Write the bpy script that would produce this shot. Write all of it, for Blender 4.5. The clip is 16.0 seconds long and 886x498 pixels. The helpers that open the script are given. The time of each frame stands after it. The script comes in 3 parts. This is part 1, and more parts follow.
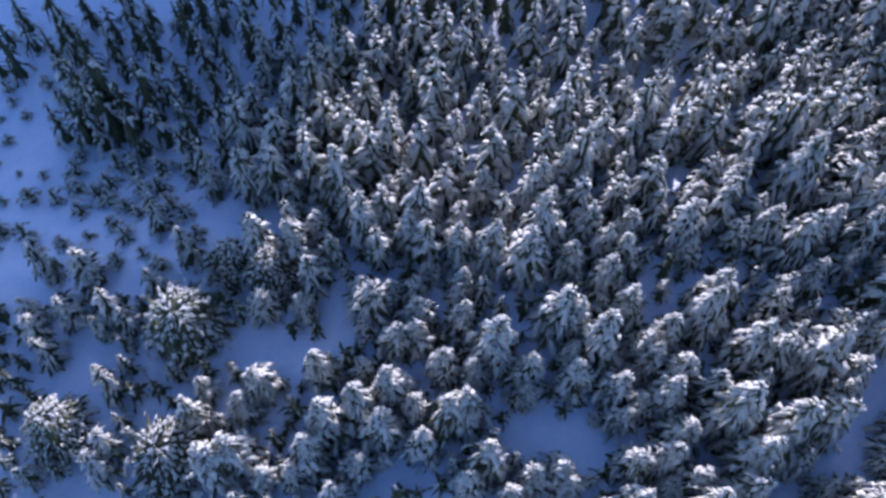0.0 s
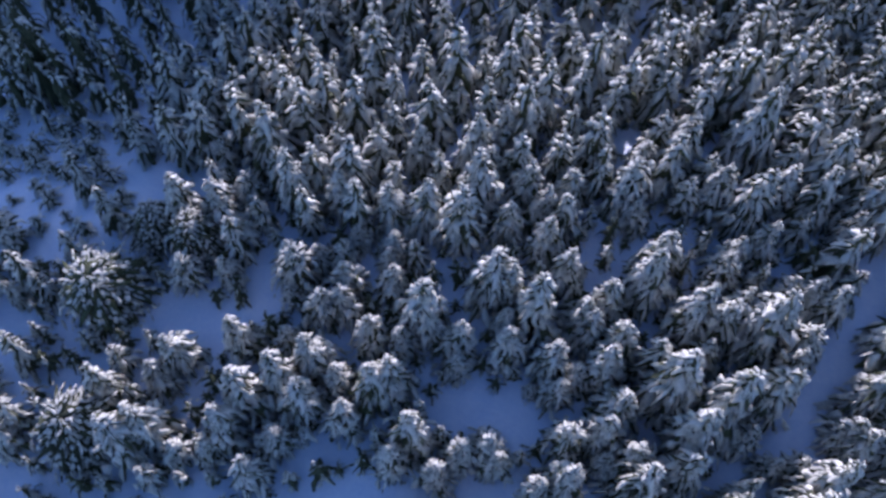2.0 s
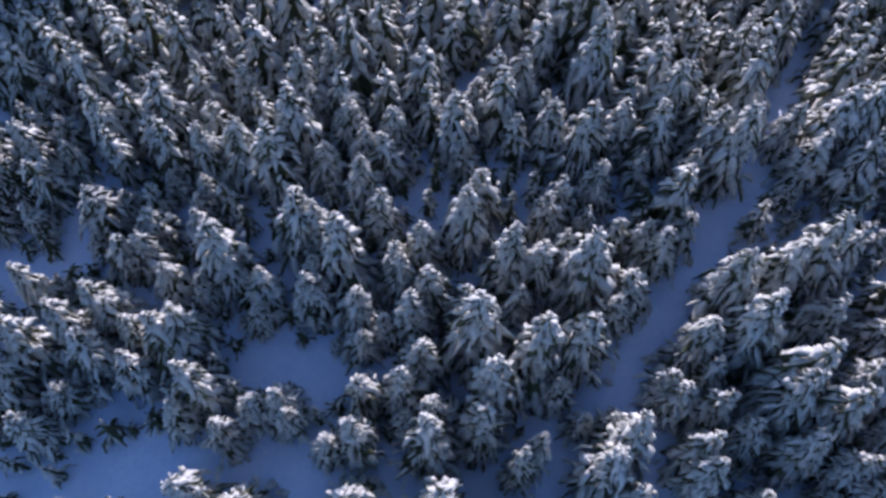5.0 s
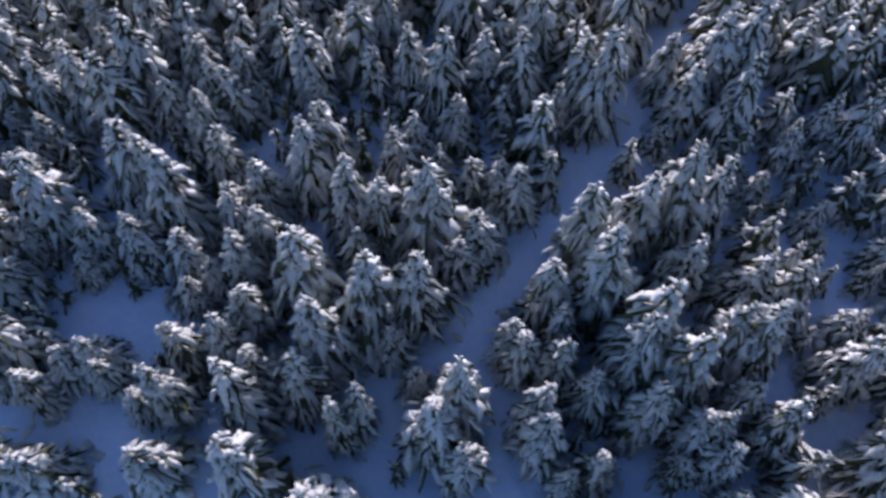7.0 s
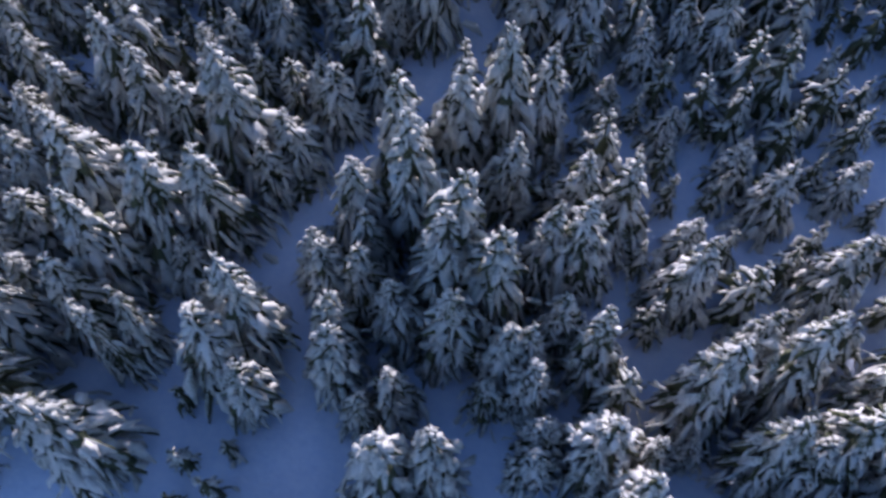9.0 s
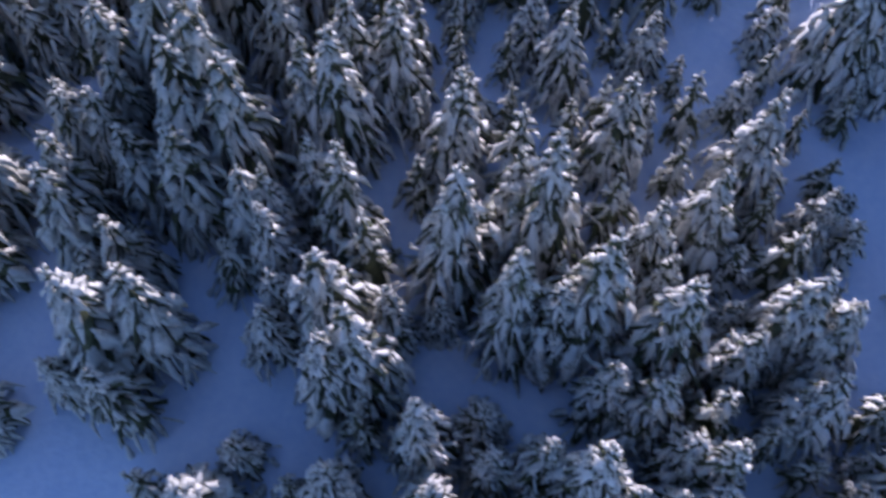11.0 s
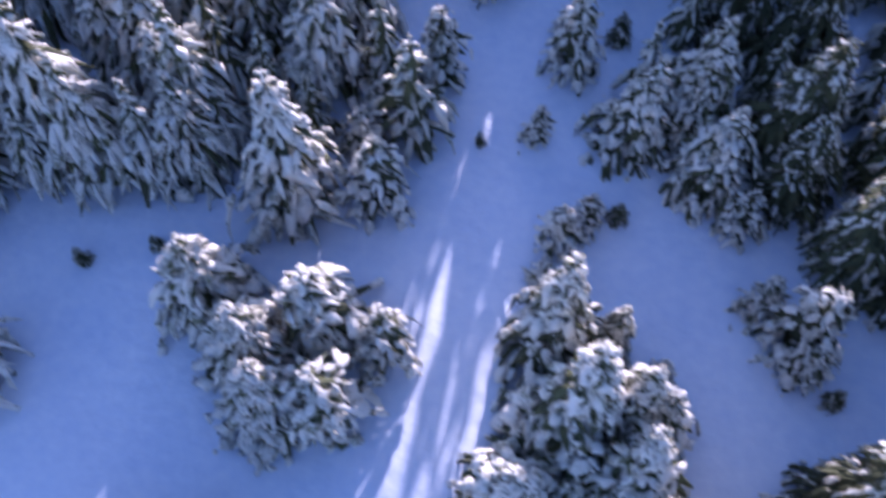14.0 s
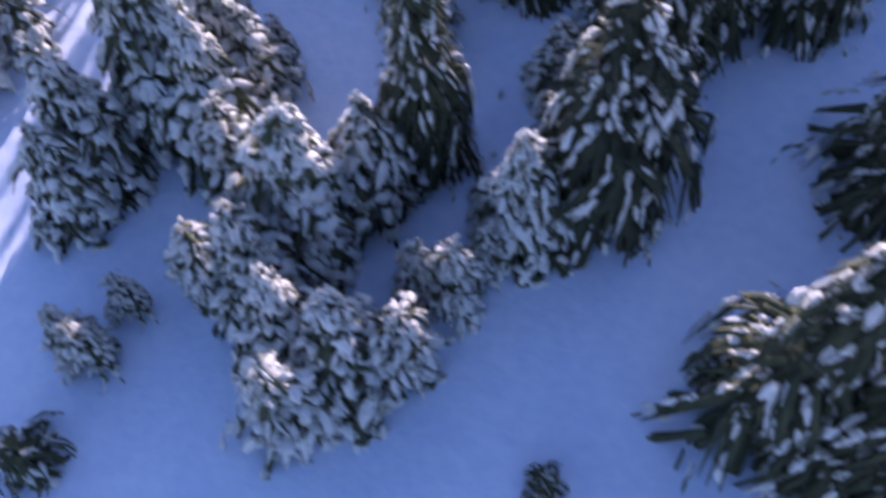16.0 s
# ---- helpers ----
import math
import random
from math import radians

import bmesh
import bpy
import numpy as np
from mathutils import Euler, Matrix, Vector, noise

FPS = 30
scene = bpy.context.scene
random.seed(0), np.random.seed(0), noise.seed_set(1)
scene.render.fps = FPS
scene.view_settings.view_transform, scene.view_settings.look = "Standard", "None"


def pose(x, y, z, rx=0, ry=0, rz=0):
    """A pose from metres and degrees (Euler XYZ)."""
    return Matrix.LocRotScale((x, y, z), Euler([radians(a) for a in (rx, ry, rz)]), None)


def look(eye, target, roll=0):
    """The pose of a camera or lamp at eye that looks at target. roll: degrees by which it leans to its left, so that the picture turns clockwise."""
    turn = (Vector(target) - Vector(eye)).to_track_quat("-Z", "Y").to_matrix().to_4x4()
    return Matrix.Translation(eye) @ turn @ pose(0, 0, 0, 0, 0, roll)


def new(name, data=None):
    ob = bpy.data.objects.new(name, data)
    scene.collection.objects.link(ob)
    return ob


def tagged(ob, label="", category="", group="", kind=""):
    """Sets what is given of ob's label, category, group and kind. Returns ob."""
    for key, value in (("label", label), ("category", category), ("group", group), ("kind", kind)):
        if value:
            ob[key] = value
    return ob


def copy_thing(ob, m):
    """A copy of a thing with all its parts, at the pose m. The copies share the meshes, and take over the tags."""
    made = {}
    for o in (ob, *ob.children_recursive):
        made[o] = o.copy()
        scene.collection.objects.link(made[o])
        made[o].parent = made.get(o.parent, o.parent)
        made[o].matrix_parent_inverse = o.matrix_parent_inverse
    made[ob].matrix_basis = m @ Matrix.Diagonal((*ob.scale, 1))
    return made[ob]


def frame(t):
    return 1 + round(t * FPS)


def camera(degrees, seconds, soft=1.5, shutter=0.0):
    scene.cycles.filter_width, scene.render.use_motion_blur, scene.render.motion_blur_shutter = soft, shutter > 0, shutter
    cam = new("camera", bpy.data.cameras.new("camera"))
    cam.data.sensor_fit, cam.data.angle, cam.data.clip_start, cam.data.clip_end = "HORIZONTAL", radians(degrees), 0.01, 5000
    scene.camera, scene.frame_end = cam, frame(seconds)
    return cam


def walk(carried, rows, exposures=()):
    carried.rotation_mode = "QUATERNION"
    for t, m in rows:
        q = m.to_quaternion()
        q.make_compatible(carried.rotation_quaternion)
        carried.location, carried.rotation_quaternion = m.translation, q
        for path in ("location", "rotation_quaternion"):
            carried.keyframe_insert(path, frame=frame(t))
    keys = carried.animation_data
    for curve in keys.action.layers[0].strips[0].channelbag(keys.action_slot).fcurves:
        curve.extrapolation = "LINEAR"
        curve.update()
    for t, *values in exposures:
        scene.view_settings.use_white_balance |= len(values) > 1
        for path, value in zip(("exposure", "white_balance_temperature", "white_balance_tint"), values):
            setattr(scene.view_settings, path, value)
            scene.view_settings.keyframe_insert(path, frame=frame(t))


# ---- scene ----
cam = camera(54.0, 16.0, soft=3.0, shutter=0.5)
PATH = [
    (0, (0.00, 0.00, 95.00), (-0.00, 8.53, 76.91), 2.20),
    (0.5, (1.53, -0.37, 93.44), (1.49, 8.16, 75.35), 2.14),
    (1, (3.52, -0.42, 91.54), (3.44, 8.10, 73.44), 1.91),
    (1.5, (5.76, -0.39, 89.72), (5.65, 8.12, 71.62), 1.93),
    (2, (8.60, -0.36, 87.84), (8.47, 8.09, 69.72), 1.91),
    (2.5, (11.54, -0.32, 86.09), (11.39, 8.14, 67.97), 1.83),
    (3, (14.98, -0.43, 84.41), (14.80, 8.01, 66.28), 1.60),
    (5.5, (32.50, -1.67, 77.56), (32.13, 6.74, 59.42), 0.50),
    (6, (36.29, -1.97, 75.30), (35.87, 6.44, 57.17), 0.30),
    (6.5, (39.81, -2.15, 73.21), (39.33, 6.29, 55.08), 0.04),
    (7, (43.74, -2.41, 70.71), (43.17, 6.11, 52.62), -0.24),
    (7.5, (47.44, -2.75, 68.36), (46.82, 5.80, 50.29), -0.40),
    (8, (51.33, -3.41, 65.89), (50.65, 5.16, 47.84), -0.54),
    (10.5, (70.59, -7.90, 54.94), (69.69, 0.81, 36.96), -0.62),
    (11, (74.94, -9.51, 52.82), (74.00, -0.77, 34.85), -0.65),
    (11.5, (79.02, -10.97, 50.72), (78.04, -2.23, 32.76), -0.63),
    (12, (83.54, -12.93, 48.54), (82.48, -4.16, 30.59), -0.72),
    (12.5, (87.72, -14.90, 46.59), (86.60, -6.12, 28.66), -0.84),
    (13, (92.36, -16.97, 44.68), (91.15, -8.17, 26.76), -1.07),
    (13.5, (96.63, -18.83, 43.01), (95.37, -10.06, 25.08), -1.11),
    (14, (101.15, -20.97, 41.06), (99.85, -12.19, 23.14), -1.13),
    (14.5, (105.25, -23.18, 39.14), (103.90, -14.34, 21.25), -1.16),
    (15, (109.44, -25.62, 37.23), (108.04, -16.74, 19.36), -1.18),
    (15.5, (113.20, -27.92, 35.79), (111.72, -18.95, 17.97), -1.36),
    (16, (117.17, -30.40, 34.25), (115.61, -21.21, 16.56), -1.62),
]
walk(cam, [(t, look(eye, target, roll)) for t, eye, target, roll in PATH],
     exposures=[(0.0, 0.86, 4700, 28), (3.0, 0.61, 4730, 27), (8.0, 0.56, 4830, 26), (11.0, 0.62, 4800, 30), (12.5, 0.97, 4720, 35), (13.5, 1.16, 4880, 36), (14.5, 1.25, 4960, 36), (15.5, 1.15, 4990, 36), (16.0, 1.03, 5020, 37)])

# ---- light: clear winter sky, low sun behind the trees ----
SUN_ELEVATION, SUN_AZIMUTH = 17.0, 6.0   # azimuth from +y towards +x
world = bpy.data.worlds.new("sky")
scene.world = world
world.use_nodes = True
wn, wl = world.node_tree.nodes, world.node_tree.links
sky = wn.new("ShaderNodeTexSky")
sky.sky_type, sky.sun_disc = "NISHITA", False
sky.sun_elevation, sky.sun_rotation = radians(SUN_ELEVATION), radians(SUN_AZIMUTH)
wl.new(sky.outputs["Color"], wn["Background"].inputs["Color"])
wn["Background"].inputs["Strength"].default_value = 0.09
sun = new("sun", bpy.data.lights.new("sun", "SUN"))
sun.data.energy, sun.data.angle, sun.data.color = 4.2, radians(0.5), (1.0, 0.8, 0.6)
az, el = radians(SUN_AZIMUTH), radians(SUN_ELEVATION)
sun.matrix_world = look((0, 0, 150), Vector((0, 0, 150)) - Vector((math.sin(az) * math.cos(el), math.cos(az) * math.cos(el), math.sin(el))))

# ---- materials ----


def material(name, roughness=0.8):
    m = bpy.data.materials.new(name)
    m.use_nodes = True
    n, l = m.node_tree.nodes, m.node_tree.links
    b = n["Principled BSDF"]
    b.inputs["Roughness"].default_value = roughness
    return m, n, l, b


def mottled(name, stops, scale, roughness, bump=0.0, bump_scale=20.0, spread=None, specks=None, clear=0.0):
    """A surface whose colour wanders between the stops at two scales, with a fine relief."""
    m, n, l, b = material(name, roughness)
    co = n.new("ShaderNodeTexCoord")
    big, fine = n.new("ShaderNodeTexNoise"), n.new("ShaderNodeTexNoise")
    big.inputs["Scale"].default_value, fine.inputs["Scale"].default_value = scale, scale * 9
    big.inputs["Detail"].default_value, fine.inputs["Detail"].default_value = 4, 3
    mix = n.new("ShaderNodeMath")
    mix.operation = "MULTIPLY_ADD"
    mix.inputs[1].default_value = 0.45
    half = n.new("ShaderNodeMath")
    half.operation = "MULTIPLY"
    half.inputs[1].default_value = 0.55
    ramp = n.new("ShaderNodeValToRGB")
    ramp.color_ramp.elements[0].position, ramp.color_ramp.elements[1].position = 0.3, 0.7
    ramp.color_ramp.elements[0].color, ramp.color_ramp.elements[1].color = (*stops[0], 1), (*stops[1], 1)
    if specks:   # a third colour showing through in small flecks
        ramp.color_ramp.elements[0].position = 0.45
        dot = ramp.color_ramp.elements.new(0.405)
        dot.color = (*specks, 1)
    l.new(co.outputs["Object"], big.inputs["Vector"])
    l.new(co.outputs["Object"], fine.inputs["Vector"])
    l.new(big.outputs["Fac"], half.inputs[0])
    l.new(fine.outputs["Fac"], mix.inputs[0])
    l.new(half.outputs[0], mix.inputs[2])
    l.new(mix.outputs[0], ramp.inputs["Fac"])
    if spread:
        info, hsv = n.new("ShaderNodeObjectInfo"), n.new("ShaderNodeHueSaturation")
        rng = n.new("ShaderNodeMapRange")
        rng.inputs["To Min"].default_value, rng.inputs["To Max"].default_value = spread
        l.new(info.outputs["Random"], rng.inputs["Value"])
        l.new(rng.outputs["Result"], hsv.inputs["Value"])
        l.new(ramp.outputs["Color"], hsv.inputs["Color"])
        l.new(hsv.outputs["Color"], b.inputs["Base Color"])
    else:
        l.new(ramp.outputs["Color"], b.inputs["Base Color"])
    if bump:
        tex, bp = n.new("ShaderNodeTexNoise"), n.new("ShaderNodeBump")
        tex.inputs["Scale"].default_value, tex.inputs["Detail"].default_value = bump_scale, 4
        bp.inputs["Strength"].default_value, bp.inputs["Distance"].default_value = bump, 0.06
        l.new(co.outputs["Object"], tex.inputs["Vector"])
        l.new(tex.outputs["Fac"], bp.inputs["Height"])
        l.new(bp.outputs["Normal"], b.inputs["Normal"])
    if clear:   # loose snow lets some of the light through
        thin, both = n.new("ShaderNodeBsdfTranslucent"), n.new("ShaderNodeMixShader")
        both.inputs[0].default_value = clear
        l.new(b.inputs["Base Color"].links[0].from_socket, thin.inputs["Color"])
        l.new(b.outputs["BSDF"], both.inputs[1])
        l.new(thin.outputs["BSDF"], both.inputs[2])
        l.new(both.outputs["Shader"], n["Material Output"].inputs["Surface"])
    return m


# the blue of the open shade is put into the ground snow's colour
SNOW = mottled("shade_blue_ground_snow", ((0.62, 0.7, 0.86), (0.8, 0.85, 0.94)), 0.22, 0.75, 1.0, 1.6)
# snow on boughs: base colours carry the sun's warmth; the flecks are needle tips
TREE_SNOW = mottled("sunwarm_bough_snow", ((0.7, 0.7, 0.62), (0.9, 0.89, 0.83)), 1.1, 0.8, 0.6, 9.0, (0.92, 1.04), (0.38, 0.39, 0.31), 0.18)
NEAR_SNOW = mottled("sunwarm_bough_snow_with_needle_tips", ((0.82, 0.81, 0.74), (0.95, 0.94, 0.89)), 1.3, 0.8, 0.7, 11.0, (0.94, 1.04), (0.2, 0.21, 0.12), 0.18)
NEEDLES = mottled("spruce_needles", ((0.026, 0.036, 0.02), (0.11, 0.12, 0.05)), 1.6, 0.85, 0.6, 14.0, (0.7, 1.35))
BARK = mottled("spruce_bark", ((0.05, 0.035, 0.028), (0.16, 0.11, 0.085)), 2.5, 0.9, 0.7, 8.0)

# ---- the ground: a gently rising snowfield ----


def smooth(lo, hi, v):
    q = max(0.0, min(1.0, (v - lo) / (hi - lo)))
    return q * q * (3 - 2 * q)


def ground_z(x, y):
    """Height of the snow, with soft drifts."""
    base = -3.5 + 0.11 * max(-140.0, min(220.0, x)) + min(0.0, 0.095 * (max(-140.0, x) - 15.0))   # steeper towards the west
    base -= 0.25 * max(0.0, min(76.0, y) - 47.0)   # falls away to the north
    across = 0.9945 * x - 0.1045 * y
    base += 64.5 * smooth(110.0, 215.0, y) * (1.0 - smooth(-30.0, -10.0, across))   # unseen hill, added to shade the western slope
    drift = 0.35 * noise.noise((x * 0.07, y * 0.07, 3.0)) + 0.14 * noise.noise((x * 0.3, y * 0.3, 7.0))
    return base + drift + 0.04 * noise.noise((x * 1.1, y * 1.1, 1.0))


def steps(lo, hi, pitch, far):
    inner = list(np.arange(lo, hi + 0.01, pitch))
    out, d = [], pitch
    while (out[-1] if out else hi) < far:
        d *= 1.35
        out.append((out[-1] if out else hi) + d)
    left, d = [], pitch
    while (left[-1] if left else lo) > -far:
        d *= 1.35
        left.append((left[-1] if left else lo) - d)
    return left[::-1] + inner + out


def build_ground():
    xs, ys = steps(-70, 135, 1.0, 1500), steps(-45, 95, 1.0, 1500)
    verts = [(x, y, ground_z(x, y)) for y in ys for x in xs]
    w = len(xs)
    faces = [(j * w + i, j * w + i + 1, (j + 1) * w + i + 1, (j + 1) * w + i) for j in range(len(ys) - 1) for i in range(w - 1)]
    me = bpy.data.meshes.new("ground")
    me.from_pydata(verts, [], faces)
    me.polygons.foreach_set("use_smooth", [True] * len(faces))
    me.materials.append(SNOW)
    return tagged(new("ground", me), "untouched snow cover with soft drifts, tinted with bluish shade", "snow ground", kind="structure")


build_ground()

# ---- spruces ----


def mesh_of(name, chunks, mats):
    """One mesh from (verts, quads, material index) chunks."""
    vs, fs, ms, base = [], [], [], 0
    for v, f, k in chunks:
        vs.append(v)
        fs.append(f + base)
        ms.append(np.full(len(f), k, np.int32))
        base += len(v)
    v, f, k = np.concatenate(vs), np.concatenate(fs), np.concatenate(ms)
    me = bpy.data.meshes.new(name)
    me.vertices.add(len(v))
    me.vertices.foreach_set("co", v.astype(np.float32).ravel())
    me.loops.add(f.size)
    me.loops.foreach_set("vertex_index", f.astype(np.int32).ravel())
    me.polygons.add(len(f))
    me.polygons.foreach_set("loop_start", np.arange(len(f), dtype=np.int32) * 4)
    me.polygons.foreach_set("material_index", k)
    me.polygons.foreach_set("use_smooth", np.ones(len(f), bool))
    for m in mats:
        me.materials.append(m)
    me.update(calc_edges=True)
    return me


def fingers(rs, z0, az, r0, length, rise, droop, bend, width, rings, sides, flat, lift, lump, begin=0.0, end=1.0):
    """Drooping tapered fingers round the trunk, each along the stretch of its bough from begin to end, as one array of quads."""
    n = len(z0)
    t = np.linspace(0, 1, rings)[None, :]
    begin, end = np.broadcast_to(begin, n)[:, None], np.broadcast_to(end, n)[:, None]
    s = begin + (end - begin) * t
    L, A = length[:, None], az[:, None] + bend[:, None] * s
    r = r0[:, None] + L * s * (1 - 0.22 * droop[:, None] * s)
    z = z0[:, None] + L * (rise[:, None] * s - droop[:, None] * s ** 2) + lift
    prof = np.sin(np.pi * np.clip(0.14 + 0.83 * t ** 0.85, 0, 1)) ** (0.7 if rings < 4 else 0.42)
    w = width[:, None] * prof * (1 + lump * rs.uniform(-1, 1, (n, rings)))
    th = np.linspace(0, 2 * np.pi, sides, endpoint=False)[None, None, :] + rs.uniform(0, 6, (n, 1, 1))
    slope = rise[:, None] - 2 * droop[:, None] * s
    tilt = np.arctan(slope)
    w3 = w[..., None] * (1 + 0.45 * lump * rs.uniform(-1, 1, (n, rings, sides)))
    out = np.cos(th) * w3
    up = np.sin(th) * w3 * flat
    rr = r[..., None] - up * np.sin(tilt)[..., None]
    zz = z[..., None] + up * np.cos(tilt)[..., None]
    ca, sa = np.cos(A)[..., None], np.sin(A)[..., None]
    v = np.stack([rr * ca - out * sa, rr * sa + out * ca, zz], -1).reshape(-1, 3)
    i = np.arange(n)[:, None, None] * rings * sides
    j = np.arange(rings - 1)[None, :, None] * sides
    k = np.arange(sides)[None, None, :]
    k2 = (k + 1) % sides
    f = np.stack([i + j + k, i + j + k2, i + j + sides + k2, i + j + sides + k], -1).reshape(-1, 4)
    return v, f


def cone(r0, r1, z0, z1, sides, rs=None, rows=1):
    t = np.linspace(0, 2 * np.pi, sides, endpoint=False)
    v = []
    for q in np.linspace(0, 1, rows + 1):
        r = (r0 + (r1 - r0) * q) * (1 if rs is None else rs.uniform(0.7, 1.3, sides))
        v.append(np.stack([np.cos(t) * r, np.sin(t) * r, np.full(sides, z0 + (z1 - z0) * q)], -1))
    k = np.arange(sides)
    f = [np.stack([j * sides + k, j * sides + (k + 1) % sides, (j + 1) * sides + (k + 1) % sides, (j + 1) * sides + k], -1) for j in range(rows)]
    return np.concatenate(v), np.concatenate(f)


def spruce_shape(seed, boughs, rings, sides, bare=0.12, blunt=0.8, run=1.0, twigs=1, shoots=2, thick=1.0, dabs=0, tufts=0.5):
    """Trunk, needles and snow of a spruce 10 m high and about 2 m in crown radius. run: how much of a bough one bank of snow covers. dabs: small tufts of snow for each bough, tufts: of bare needles for each of those."""
    rs = np.random.RandomState(seed)
    u = (np.arange(boughs) + rs.uniform(0, 1, boughs)) / boughs
    u = 0.07 + 0.92 * u ** 1.05
    az = np.arange(boughs) * 2.39996 + rs.uniform(-0.6, 0.6, boughs)
    side = 1 + 0.16 * np.sin(az - rs.uniform(0, 6.3)) + 0.12 * np.sin(3 * az + rs.uniform(0, 6.3) + 9 * u)
    R = 2.5 * (1 - u) ** blunt * np.clip((u + 0.35) / 0.5, 0.7, 1) * side * rs.uniform(0.55, 1.25, boughs) + 0.08
    z = 10 * u + 0.3 * R
    rise = np.where(u > 0.93, 0.5, 0.1) + rs.uniform(-0.15, 0.25, boughs)
    droop = np.clip(1.5 - 0.75 * u, 0.55, 1.4) * rs.uniform(0.6, 1.35, boughs)
    R = R * 0.9 / (1 - 0.22 * droop)   # the bough's own length, droop included
    wid = np.clip(0.045 + 0.075 * R, 0.04, 0.18) * rs.uniform(0.7, 1.3, boughs)
    bend = rs.uniform(-0.4, 0.4, boughs)
    sets = [(z, az, np.full(boughs, 0.05), R, rise, droop, wid, bend)]
    for sign in (-1, 1)[:shoots]:   # side shoots off the longer boughs
        pick = (R > 0.55) & (rs.uniform(0, 1, boughs) < 0.9)
        m = pick.sum()
        frac = rs.uniform(0.22, 0.6, m)
        zz = z[pick] + R[pick] * (rise[pick] * frac - droop[pick] * frac ** 2) - rs.uniform(0, 0.2, m)
        sets.append((zz, az[pick] + bend[pick] * frac + sign * rs.uniform(0.1, 0.45, m), frac * R[pick] * 0.9, R[pick] * rs.uniform(0.35, 0.62, m),
                     rise[pick] - 0.25, droop[pick] * 1.25, wid[pick] * rs.uniform(0.6, 0.95, m), sign * rs.uniform(0.1, 0.6, m)))
    needles, snow = [], []
    for zz, aa, rr, LL, ri, dr, ww, be in sets:
        n = len(zz)
        for _ in range(twigs if twigs > 1 or rr[0] == 0.05 else 0):   # simple trees bear needles on the main boughs alone
            v, f = fingers(rs, zz - rs.uniform(0, 0.12, n) * (twigs > 1), aa + (twigs > 1) * rs.uniform(-0.16, 0.16, n) * twigs / (0.5 + LL), rr, LL * rs.uniform(0.85, 1.06, n),
                           ri - (twigs > 1) * rs.uniform(0, 0.2, n), dr, be, ww * (1.5, 1.1, 0.85, 0.55)[twigs - 1], 3, 3, 0.6, -0.09, 0.4)
            needles.append((v, f, 0))
        k = np.maximum(1, np.round(LL / (1.15 * run) + rs.uniform(-0.4, 0.4, n))).astype(int)   # banks of snow on each bough
        i = np.repeat(np.arange(n), k)
        j = np.concatenate([np.arange(q) for q in k])
        begin = (j + rs.uniform(0.02, 0.22, len(i))) / k[i]
        end = (j + rs.uniform(0.72, 1.02, len(i))) / k[i]
        on = rs.uniform(0, 1, len(i)) > bare
        i, begin, end = i[on], begin[on], end[on]
        v, f = fingers(rs, zz[i], aa[i], rr[i], LL[i], ri[i], dr[i], be[i], (0.03 + 1.0 * ww[i]) * rs.choice([0.65, 0.9, 1.1, 1.4], len(i)) * thick,
                       rings, sides, 0.75, 0.06, 0.4, begin, end)
        snow.append((v, f, 0))
        for store, width, lift, share in ((snow, 0.085, 0.14, 1.0), (needles, 0.033 + 0.004 * tufts, 0.13, tufts)):   # loose tufts and needle tips that stand proud
            i = rs.randint(0, n, int(dabs * share * n))
            q = rs.uniform(0.15, 0.95, len(i))
            size = rs.uniform(0.16, 0.4, len(i))
            if len(i):
                v, f = fingers(rs, zz[i] + rs.uniform(-0.05, 0.05, len(i)), aa[i] + rs.uniform(-0.2, 0.2, len(i)) / (0.4 + LL[i]), rr[i], LL[i], ri[i], dr[i], be[i],
                               width * rs.uniform(0.6, 1.5, len(i)), 3, 3, 0.8, lift, 0.4, q, np.minimum(1.04, q + size / LL[i]))
                store.append((v, f, 0))
    v, f = cone(0.75, 0.05, 0.4, 9.3, 7, rs, 6)
    needles.append((v, f, 0))
    v, f = cone(0.06, 0.015, 9.2, 10.1, 5)
    needles.append((v, f, 0))
    v, f = cone(0.06, 0.03, 9.5, 10.1, 5, rs, 3)
    snow.append((v, f, 0))
    trunk = [(*cone(0.17, 0.03, -0.5, 9.0, 7), 0)]
    return trunk, needles, snow


def part(name, me, parent, label=""):
    ob = new(name, me)
    ob.parent = parent
    return tagged(ob, label)


def spruce_model(seed, boughs, rings, sides, label, bare=0.12, blunt=0.8, run=1.0, twigs=1, thick=1.0, name="spruce", dabs=0, tufts=0.5):
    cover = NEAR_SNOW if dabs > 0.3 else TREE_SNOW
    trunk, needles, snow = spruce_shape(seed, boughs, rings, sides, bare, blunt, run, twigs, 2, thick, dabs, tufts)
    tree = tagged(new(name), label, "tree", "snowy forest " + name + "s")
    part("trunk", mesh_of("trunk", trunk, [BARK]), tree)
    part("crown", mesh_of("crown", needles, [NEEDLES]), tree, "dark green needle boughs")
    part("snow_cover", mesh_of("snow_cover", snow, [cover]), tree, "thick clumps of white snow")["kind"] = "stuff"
    return tree


